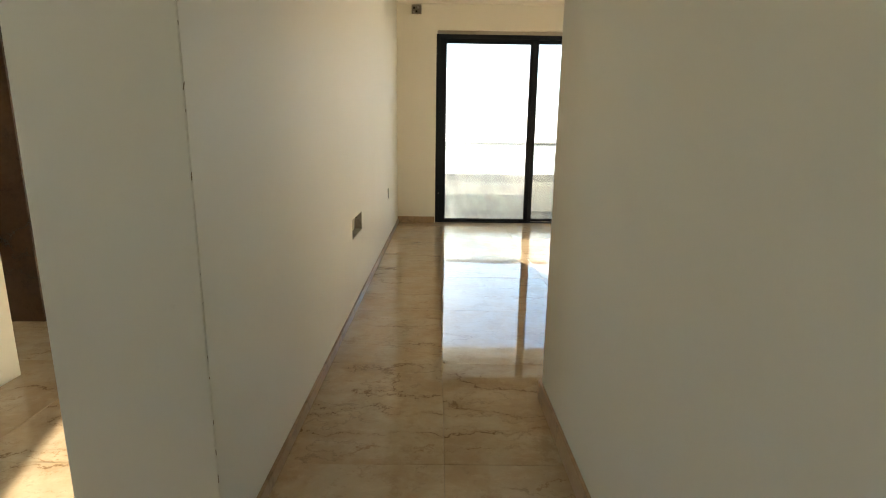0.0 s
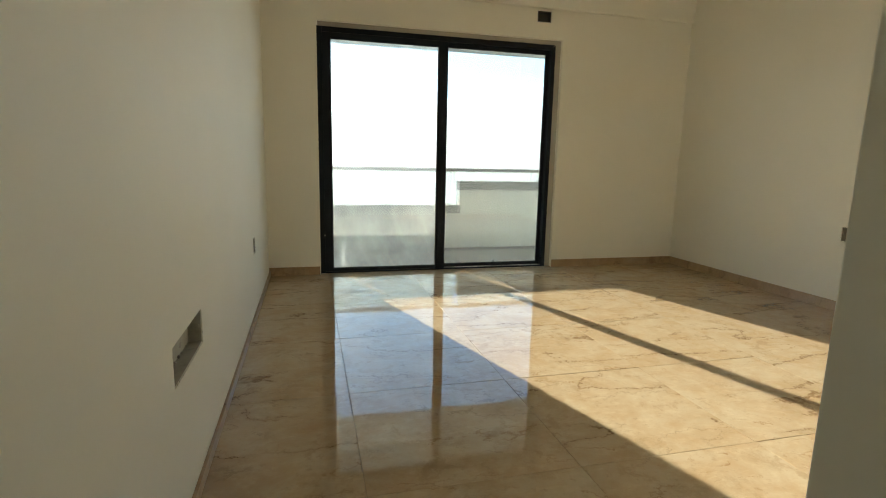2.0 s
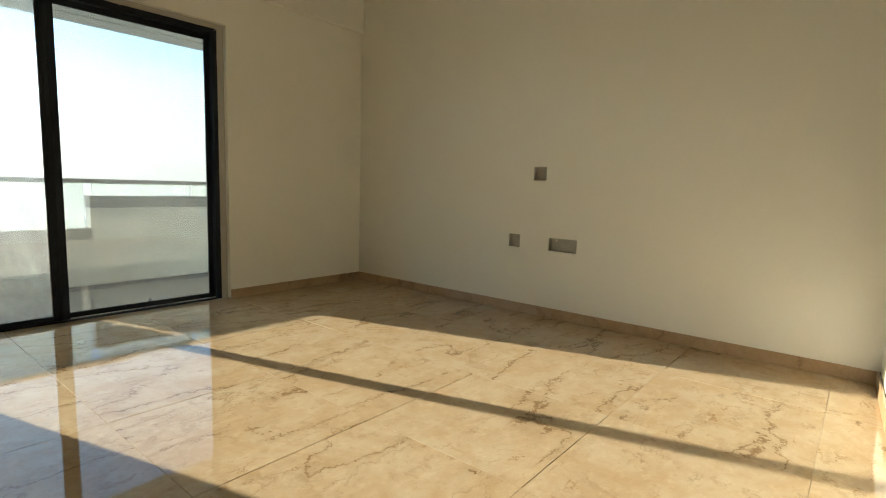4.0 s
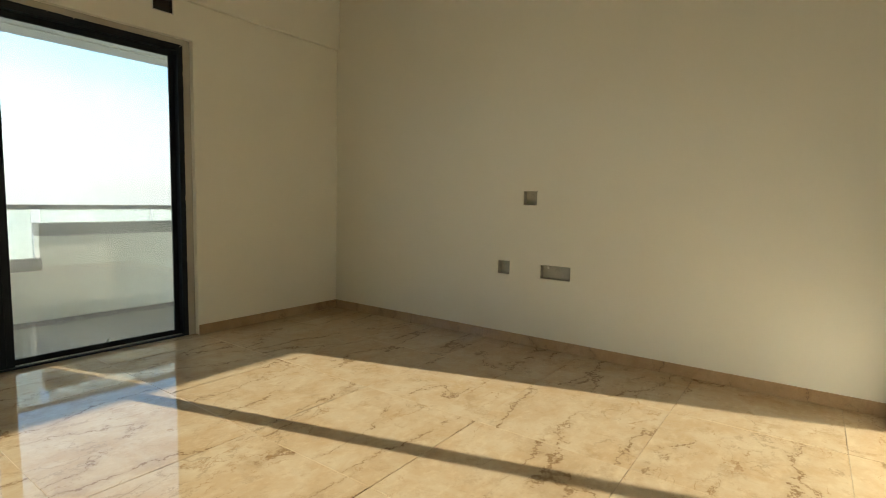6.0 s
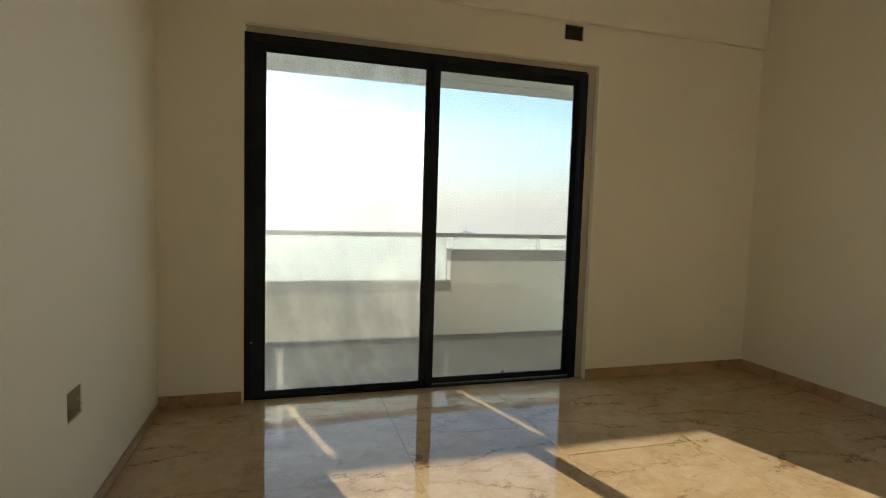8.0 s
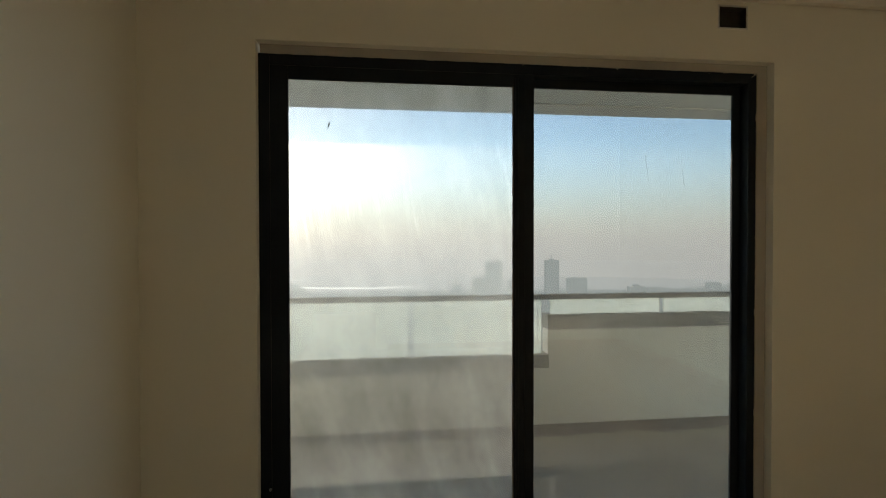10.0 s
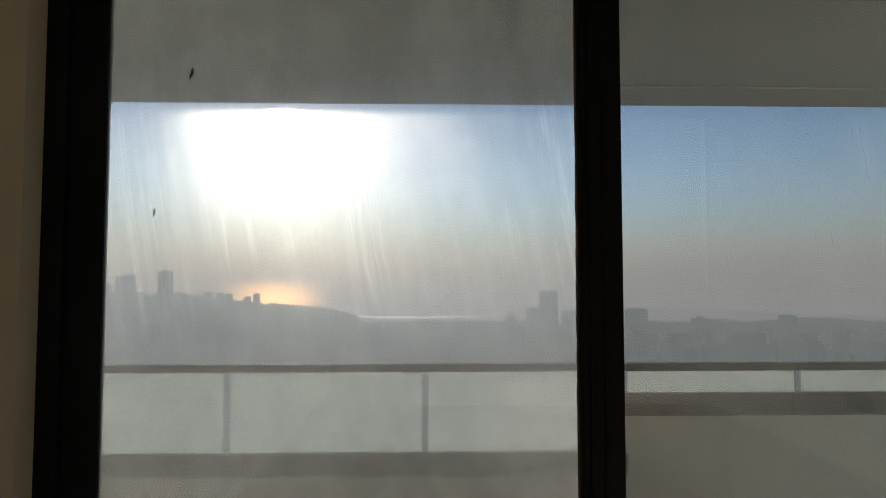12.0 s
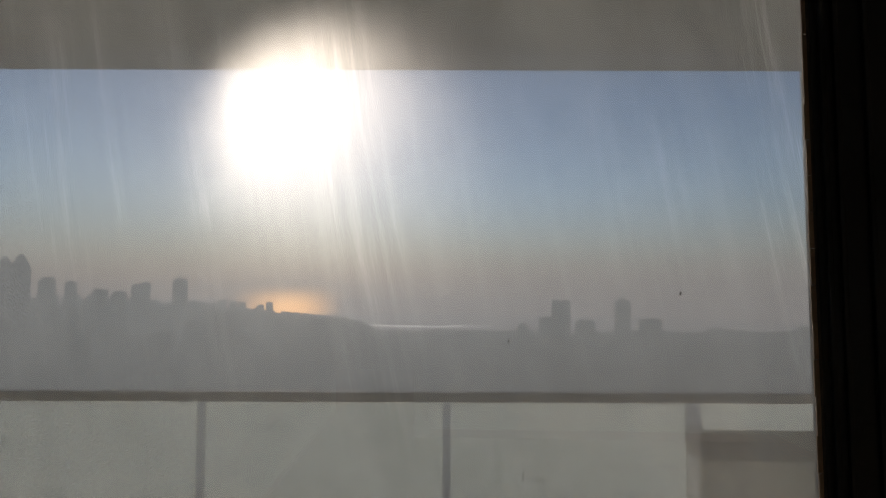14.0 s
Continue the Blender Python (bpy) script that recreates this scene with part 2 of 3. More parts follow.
def frosted_glass_material():
    """Milky balcony glass."""
    n = Nodes("frosted_glass")
    p = n.coord()
    cloud = n.noise(p, 1.6, 4, 0.6)
    c = n.mix(n.ramp(cloud, 0.3, 0.7), (0.86, 0.88, 0.785), (0.79, 0.81, 0.72))
    fore = n.add("BsdfRefraction", Color=c, Roughness=0.9, IOR=1.2)
    body = n.add("MixShader", i0=0.3, i1=n.add("BsdfTranslucent", Color=c), i2=fore)
    body = n.add("MixShader", i0=0.1, i1=body, i2=n.add("BsdfDiffuse", Color=c))
    return n.done(n.add("MixShader", i0=0.05, i1=body, i2=n.add("BsdfTransparent")))


def railing_glass_material():
    n = Nodes("railing_glass")
    return n.done(clear_glass(n, (0.96, 0.975, 0.97)))


CLEAR_GLASS = glass_material()
DUSTY_GLASS = dusty_glass_material()
FROSTED = frosted_glass_material()
RAILING_GLASS = railing_glass_material()

# Glow colour of the haze painted over far surfaces.
HAZE_GLOW = (0.33, 0.354, 0.353)


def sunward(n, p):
    """Factor that paints the haze glow brighter towards the sun's side."""
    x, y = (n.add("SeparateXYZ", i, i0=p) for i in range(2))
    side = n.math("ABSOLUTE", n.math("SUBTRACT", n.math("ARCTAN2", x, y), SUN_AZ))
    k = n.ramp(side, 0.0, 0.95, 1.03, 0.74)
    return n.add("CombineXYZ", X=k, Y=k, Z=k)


def far_material(name, color, dark, reach, scale, gloss=0.9, haze=HAZE_GLOW):
    """A far surface with haze painted in as glow, stronger with the distance."""
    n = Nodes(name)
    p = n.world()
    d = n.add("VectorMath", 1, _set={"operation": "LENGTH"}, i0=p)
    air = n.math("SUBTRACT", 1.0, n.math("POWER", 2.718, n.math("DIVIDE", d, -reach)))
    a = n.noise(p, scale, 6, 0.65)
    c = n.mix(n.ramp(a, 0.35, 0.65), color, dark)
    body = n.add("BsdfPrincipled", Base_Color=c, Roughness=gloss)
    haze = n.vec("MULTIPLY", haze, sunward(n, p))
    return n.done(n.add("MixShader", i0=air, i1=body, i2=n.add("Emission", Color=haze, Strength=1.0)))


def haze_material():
    """Horizon haze painted as glow, thinning out upwards, warm under the sun."""
    n = Nodes("horizon_haze_glow")
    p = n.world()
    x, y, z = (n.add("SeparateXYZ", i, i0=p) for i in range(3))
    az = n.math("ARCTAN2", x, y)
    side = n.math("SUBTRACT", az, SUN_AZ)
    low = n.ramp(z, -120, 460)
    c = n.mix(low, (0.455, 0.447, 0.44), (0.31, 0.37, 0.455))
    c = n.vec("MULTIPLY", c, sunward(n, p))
    # The sun's glint on the sea, painted as a warm spot.
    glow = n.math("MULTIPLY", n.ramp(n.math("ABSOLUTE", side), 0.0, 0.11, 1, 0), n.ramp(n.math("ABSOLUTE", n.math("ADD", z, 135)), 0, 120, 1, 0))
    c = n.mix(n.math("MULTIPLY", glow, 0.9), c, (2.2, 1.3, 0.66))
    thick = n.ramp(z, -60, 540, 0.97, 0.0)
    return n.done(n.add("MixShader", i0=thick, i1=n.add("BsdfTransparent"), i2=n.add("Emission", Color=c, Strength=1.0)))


GROUND_FAR = far_material("city_ground_haze_glow", (0.05, 0.06, 0.05), (0.08, 0.08, 0.075), 1150, 0.012)
TOWER_FAR = far_material("tower_concrete_haze_glow", (0.1, 0.11, 0.12), (0.07, 0.08, 0.09), 1180, 0.02)
BLOCK_FAR = far_material("low_blocks_haze_glow", (0.1, 0.1, 0.1), (0.07, 0.08, 0.08), 880, 0.02)
SEA_FAR = far_material("sea_haze_glow", (0.1, 0.12, 0.13), (0.08, 0.1, 0.11), 700, 0.004, 0.35, (0.42, 0.425, 0.425))
# The water's shine is put in as a brighter glow colour.
INLET_FAR = far_material("inlet_haze_glow", (0.1, 0.12, 0.13), (0.08, 0.1, 0.11), 1100, 0.004, 0.3, (0.9, 0.9, 0.87))
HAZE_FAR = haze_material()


# ---- mesh helpers ----
def box(bm, x0, x1, y0, y1, z0, z1, bevel=0.0):
    m = Matrix.LocRotScale(((x0 + x1) / 2, (y0 + y1) / 2, (z0 + z1) / 2), None, (x1 - x0, y1 - y0, z1 - z0))
    made = bmesh.ops.create_cube(bm, size=1.0, matrix=m)["verts"]
    if bevel:
        edges = list({e for v in made for e in v.link_edges})
        bmesh.ops.bevel(bm, geom=edges, offset=bevel, segments=2, affect="EDGES", profile=0.6)
    return made


def rod(bm, a, b, r, sides=16):
    a, b = Vector(a), Vector(b)
    m = Matrix.Translation((a + b) / 2) @ (b - a).to_track_quat("Z", "Y").to_matrix().to_4x4()
    bmesh.ops.create_cone(bm, cap_ends=True, segments=sides, radius1=r, radius2=r, depth=(b - a).length, matrix=m)


def mesh_of(name, bm, *mats, smooth=False):
    me = bpy.data.meshes.new(name)
    bm.normal_update()
    for f in bm.faces:
        f.smooth = smooth
    bm.to_mesh(me)
    bm.free()
    for m in mats:
        me.materials.append(m)
    return me


def part(name, bm, material, parent, label=""):
    ob = new(name, mesh_of(name, bm, material))
    ob.parent = parent
    return tagged(ob, label) if label else ob


def box_part(name, material, parent, *b, bevel=0.002, label=""):
    bm = bmesh.new()
    box(bm, *b, bevel=bevel)
    return part(name, bm, material, parent, label)


def structure(name, bm, *mats, label=""):
    return tagged(new(name, mesh_of(name, bm, *mats)), label, name.split("_")[0], kind="structure")


def thing(name, label, category, group=""):
    return tagged(new(name), label, category, group)


def panel(bm, place, width, height, thick, holes):
    """A wall panel with recesses and openings. place(u, v, d) gives the point at u along, v up and d into the wall.
    holes: u0, u1, v0, v1, depth; a depth of the wall's thickness goes through."""
    us = sorted({0, width, *(u for h in holes for u in h[:2])})
    vs = sorted({0, height, *(v for h in holes for v in h[2:4])})

    def quad(*pts):
        bm.faces.new([bm.verts.new(place(*p)) for p in pts])

    for u0, u1 in zip(us, us[1:]):
        for v0, v1 in zip(vs, vs[1:]):
            mid = ((u0 + u1) / 2, (v0 + v1) / 2)
            hole = next((h for h in holes if h[0] < mid[0] < h[1] and h[2] < mid[1] < h[3]), None)
            front = hole[4] if hole else 0
            if front < thick:
                quad((u0, v0, front), (u1, v0, front), (u1, v1, front), (u0, v1, front))
                quad((u0, v0, thick), (u0, v1, thick), (u1, v1, thick), (u1, v0, thick))
    for u0, u1, v0, v1, d in holes:
        quad((u0, v0, 0), (u0, v0, d), (u1, v0, d), (u1, v0, 0))
        quad((u0, v1, 0), (u1, v1, 0), (u1, v1, d), (u0, v1, d))
        quad((u0, v0, 0), (u0, v1, 0), (u0, v1, d), (u0, v0, d))
        quad((u1, v0, 0), (u1, v0, d), (u1, v1, d), (u1, v1, 0))
    for a, b in (((0, 0), (width, 0)), ((width, 0), (width, height)), ((width, height), (0, height)), ((0, height), (0, 0))):
        quad((*a, 0), (*b, 0), (*b, thick), (*a, thick))
    bmesh.ops.remove_doubles(bm, verts=bm.verts, dist=1e-5)
    bmesh.ops.recalc_face_normals(bm, faces=bm.faces)


# ---- the room ----
W = 4.70            # room width
BACK = -4.885       # wall behind the room, beside the passage
PASS_X = 1.022     # right wall of the passage
PIER_Y = -5.843     # end of the left wall
REAR = -8.9         # behind the passage
LEFT = LEFT_X       # side room
H = 3.5             # ceiling
DOOR = (0.508, 3.1, 0.0, 2.49)
BEAM_Z = 2.785
DEEP = 0.06         # recess depth
FRONT = 0.23        # window wall thickness

# window wall, faces the room at y = 0
SIDE_WIN = (-2.57, -1.4)
bm = bmesh.new()
panel(bm, lambda u, v, d: (LEFT + u, d, v - 0.15), W + 0.2 - LEFT, H + 0.15, FRONT, [
    (DOOR[0] - LEFT, DOOR[1] - LEFT, 0.0, DOOR[3] + 0.15, FRONT),
    (SIDE_WIN[0] - LEFT, SIDE_WIN[1] - LEFT, 0.0, 2.6, FRONT),
    (2.786 - LEFT, 2.943 - LEFT, 2.655 + 0.15, 2.768 + 0.15, DEEP),
    (0.185 - LEFT, 0.312 - LEFT, 2.668 + 0.15, 2.785 + 0.15, DEEP)])
structure("wall_window", bm, WALL_PAINT, label="cream painted wall round the black sliding door")

bm = bmesh.new()
panel(bm, lambda u, v, d: (W + d, -u, v), -BACK, H, 0.15, [
    (2.29, 2.415, 1.197, 1.318, DEEP), (2.062, 2.18, 0.592, 0.71, DEEP), (2.47, 2.733, 0.588, 0.704, DEEP)])
structure("wall_east", bm, WALL_PAINT, label="plain cream painted wall with three empty socket recesses")

bm = bmesh.new()
panel(bm, lambda u, v, d: (-d, -u, v), -PIER_Y, H, 0.12, [(1.24, 1.38, 0.468, 0.588, DEEP), (3.306, 3.738, 0.483, 0.615, DEEP)])
structure("wall_west", bm, WALL_PAINT, label="long cream painted wall with two empty socket recesses")

bm = bmesh.new()
box(bm, PASS_X + 0.15, W + 0.15, BACK - 0.15, BACK, 0, H)
for v in bm.verts:
    v.co.y += (v.co.x - PASS_X - 0.15) * 0.0368
box(bm, PASS_X, PASS_X + 0.15, REAR, BACK, 0, H, bevel=0.003)
structure("wall_passage", bm, WALL_PAINT, label="cream painted wall of the entrance passage and room back")

bm = bmesh.new()
box(bm, -0.37, -0.0015, PIER_Y - 0.004, PIER_Y - 0.0005, 0, H, bevel=0.0015)
box(bm, -0.37, -0.121, PIER_Y, PIER_Y + 0.3, 0, H, bevel=0.003)
structure("wall_pier", bm, WALL_PAINT, label="cream painted pier closing the long wall")

# chipped corner bead on the pier
bm = bmesh.new()
chip_rng = random.Random(21)
for _ in range(46):
    z, a = chip_rng.uniform(0.1, 2.9), chip_rng.uniform(0.0006, 0.0016)
    m = pose(0.0, PIER_Y - 0.003, z, 0, chip_rng.gauss(0, 10), 0) @ Matrix.Diagonal((1, 1, chip_rng.uniform(2, 8), 1))
    bmesh.ops.create_icosphere(bm, subdivisions=1, radius=a, matrix=m)
tagged(new("trim", mesh_of("trim", bm, GROUT)), "chipped grey plaster along the pier corner", "trim", kind="structure")

bm = bmesh.new()
panel(bm, lambda u, v, d: (LEFT - 0.15 + u, REAR - d, v), PASS_X + 0.3 - LEFT, H, 0.15, [])
structure("wall_rear", bm, WALL_PAINT, label="plain cream rear wall of the entrance passage")

# outer wall out of view; its opening is added for the passage lamp
bm = bmesh.new()
panel(bm, lambda u, v, d: (LEFT - d, REAR + u, v), -REAR, H, 0.15, [(-8.3 - REAR, -7.7 - REAR, 1.15, 2.05, 0.15)])
structure("wall_entrance", bm, WALL_PAINT, label="plain cream outer wall with an added opening for the passage lamp")
bm = bmesh.new()
box(bm, -3.49, -1.44, -4.85, -4.70, 0, H, bevel=0.003)
structure("wall_side_room", bm, WALL_PAINT, label="cream partition wall beside the entrance")
bm = bmesh.new()
box(bm, -2.9, -1.86, -3.98, -3.86, 0, 2.4, bevel=0.004)
structure("wall_stone_clad", bm, BROWN_STONE, label="dark brown polished stone cladding in shade")

bm = bmesh.new()
box(bm, LEFT - 0.15, W + 0.15, REAR - 0.15, 0, H, H + 0.12)
structure("ceiling", bm, CEILING_PAINT, label="plain white painted ceiling")
bm = bmesh.new()
box(bm, 0.0, W, -0.05, -0.0025, BEAM_Z, H - 0.003, bevel=0.02)
structure("trim_beam", bm, WALL_PAINT, label="cream painted beam over the sliding door")

bm = bmesh.new()
box(bm, LEFT - 0.15, W + 0.15, REAR - 0.15, 0.05, -0.16, -0.0035)
structure("floor", bm, GROUT, label="bed of the polished beige marble floor")
floor = bpy.data.objects["floor"]

SK = 0.085


def skew(bm):
    """The back wall runs two degrees off the window wall."""
    for v in bm.verts:
        if v.co.y > BACK - 0.2 and v.co.x > PASS_X + 0.16:
            v.co.y += (v.co.x - PASS_X) * 0.0368


def skirting(run, high=SK, bend=False):
    bm = bmesh.new()
    box(bm, *run, 0.0, high, bevel=0.0025)
    if bend:
        skew(bm)
    tagged(new("baseboard", mesh_of("baseboard", bm, SKIRT_MARBLE)), "beige marble skirting along the wall", "baseboard", kind="structure")


T = 0.014
skirting((0.001, T, PIER_Y, -T), 0.052)
skirting((0.0, DOOR[0] - 0.01, -T, -0.001))
skirting((DOOR[1] + 0.003, W, -T, -0.001))
skirting((W - T, W - 0.001, BACK + T, -T))
skirting((PASS_X + 0.17, W, BACK + 0.001, BACK + T), SK, True)
skirting((PASS_X - T, PASS_X - 0.001, REAR, BACK + T))
skirting((-3.4, -1.425, -4.865, -4.851))


# ---- sliding door ----
def sliding_door():
    x0, x1, z1 = 0.51, 3.058, 2.458
    d = thing("sliding_door", "tall black aluminium sliding door with two dusty glass panels, closed", "door")
    a, b, f = 0.055, 0.165, 0.048
    fr = part("frame", (lambda m: (box(m, x0 - 0.005, x0 + f, a, b, 0.0, z1 - 0.008, bevel=0.003),
                                   box(m, x1 - f - 0.012, x1 - 0.014, a, b, 0.0, z1 - 0.008, bevel=0.003),
                                   box(m, x0 + f, x1 - f - 0.012, a, b, z1 - 0.06, z1 - 0.008, bevel=0.003),
                                   box(m, x0 + f, x1 - f - 0.012, a, b, -0.02, 0.012, bevel=0.003), m)[-1])(bmesh.new()), ALU_BLACK, d)
    for y in (0.083, 0.135):
        box_part("track", STEEL, fr, x0 + f, x1 - f - 0.012, y, y + 0.004, 0.012, 0.02, bevel=0.0008)

    def sash(name, u0, u1, left, right, y0, y1, top):
        zb, zt, bot = 0.014, z1 - 0.05, 0.038
        s = part(name, (lambda m: (box(m, u0, u0 + left, y0, y1, zb, zt, bevel=0.0025),
                                   box(m, u1 - right, u1, y0, y1, zb, zt, bevel=0.0025),
                                   box(m, u0 + left, u1 - right, y0, y1, zt - top, zt, bevel=0.0025),
                                   box(m, u0 + left, u1 - right, y0, y1, zb, zb + bot, bevel=0.0025), m)[-1])(bmesh.new()), ALU_BLACK, d)
        g0, g1, h0, h1, ym = u0 + left, u1 - right, zb + bot, zt - top, y0 + 0.006
        bm = bmesh.new()
        box(bm, g0 - 0.006, g1 + 0.006, ym - 0.004, ym + 0.004, h0 - 0.006, h1 + 0.006)
        bm.normal_update()
        for face in bm.faces:
            face.material_index = 1 if face.normal.y > 0.9 else 0
        pane = new("pane", mesh_of("pane", bm, CLEAR_GLASS, DUSTY_GLASS))
        pane.parent = s
        pane.visible_shadow = False
        tagged(pane, "dusty glass pane with wiping streaks")
        bm = bmesh.new()
        for q in ((g0, g0 + 0.003, h0, h1), (g1 - 0.003, g1, h0, h1), (g0, g1, h1 - 0.003, h1), (g0, g1, h0, h0 + 0.003)):
            box(bm, q[0], q[1], ym - 0.0055, ym - 0.0042, q[2], q[3], bevel=0.0006)
        part("gasket", bm, RUBBER, s)
        return s, ym

    s1, y1 = sash("sash", x0 + 0.046, 1.838, 0.084, 0.103, 0.066, 0.085, 0.071)
    s2, y2 = sash("sash", 1.785, x1 - 0.042, 0.04, 0.06, 0.118, 0.136, 0.056)
    bm = bmesh.new()
    seal_rng = random.Random(14)
    for i in range(58):
        a = 0.06 + i * 0.0395
        box(bm, 1.7275 - seal_rng.uniform(0, 0.0012), 1.7352, 0.0672, 0.0685, a, a + 0.0385 + seal_rng.uniform(0, 0.001))
    part("seal", bm, OLD_SEAL, s1, "dusty brown sealing strip along the pane edge")
    # groove and pull on the meeting stile
    for x in (1.742, 1.757, 1.79):
        box_part("interlock", ALU_BLACK, s1, x, x + 0.006, 0.061, 0.0665, 0.02, 2.38, bevel=0.0015)
    bm = bmesh.new()
    box(bm, 0.548, 0.562, 0.047, 0.0555, 0.372, 0.425, bevel=0.003)
    latch = part("latch", bm, ALU_BLACK, fr, "small black latch plate")
    bm = bmesh.new()
    rod(bm, (0.555, 0.048, 0.40), (0.555, 0.036, 0.40), 0.006)
    part("knob", bm, STEEL, latch)
    # dirt specks dried onto the panes
    rng = random.Random(5)
    for s, ym, u0, u1, extra in ((s1, y1, 0.66, 1.73, ((0.83, 2.131, 0.012), (0.826, 2.12, 0.009), (0.749, 1.8, 0.011))),
                                 (s2, y2, 1.85, 2.9, ((1.849, 1.708, 0.007), (1.853, 1.692, 0.006)))):
        bm = bmesh.new()
        specks = [*extra, *((rng.uniform(u0, u1), rng.uniform(0.15, 2.3), rng.uniform(0.0008, 0.0024)) for _ in range(70))]
        for u, v, r in specks:
            m = pose(u, ym + 0.0046, v, 0, rng.gauss(0, 18), 0) @ Matrix.Diagonal((rng.uniform(0.2, 0.5), 0.1, rng.uniform(0.8, 1.3), 1))
            bmesh.ops.create_icosphere(bm, subdivisions=1, radius=r, matrix=m)
        ob = part("dirt_specks", bm, DIRT, s, "dried dark dirt specks on the glass")
        ob["kind"] = "stuff"
    return d


sliding_door()


def plaster_edge(x0, x1, z0, z1, along_z):
    """A rough bead of plaster between frame and reveal."""
    bm = bmesh.new()
    rng = random.Random(int(x0 * 1000 + z1 * 10))
    length = (z1 - z0) if along_z else (x1 - x0)
    steps = int(length / 0.035)
    for i in range(steps):
        a, b = i / steps * length, (i + 1) / steps * length
        j = rng.uniform(0.0, 0.0015) if rng.random() < 0.95 else rng.uniform(0.002, 0.005)
        if along_z:
            box(bm, x0 - j, x1, 0.049, 0.062, z0 + a, z0 + b)
        else:
            box(bm, x0 + a, x0 + b, 0.049, 0.062, z0 - j, z1)
    tagged(new("trim", mesh_of("trim", bm, RAW_PLASTER)), "rough unpainted plaster bead beside the door frame", "trim", kind="structure")


plaster_edge(3.042, DOOR[1] - 0.001, 0.0, 2.449, True)
plaster_edge(DOOR[0] + 0.01, DOOR[1] - 0.002, 2.448, 2.489, False)

# crumbs of plaster stuck to the frame's upper corner and edges
crumb_rng = random.Random(8)
bm = bmesh.new()
for k in range(60):
    if k < 26:
        x, z = 3.046 - abs(crumb_rng.gauss(0, 0.014)), 2.452 - abs(crumb_rng.gauss(0, 0.016))
    elif k < 44:
        x, z = 3.045 - abs(crumb_rng.gauss(0, 0.003)), crumb_rng.uniform(1.5, 2.42)
    else:
        x, z = crumb_rng.uniform(1.6, 3.0), 2.451 - abs(crumb_rng.gauss(0, 0.004))
    m = pose(x, 0.0545, z, 0, crumb_rng.uniform(0, 180), 0) @ Matrix.Diagonal((crumb_rng.uniform(0.5, 1.3), 0.4, crumb_rng.uniform(0.4, 1.0), 1))
    bmesh.ops.create_icosphere(bm, subdivisions=1, radius=crumb_rng.uniform(0.0015, 0.0055), matrix=m)
tagged(new("trim", mesh_of("trim", bm, RAW_PLASTER)), "crumbs of pale plaster stuck on the door frame corner", "trim", kind="structure")


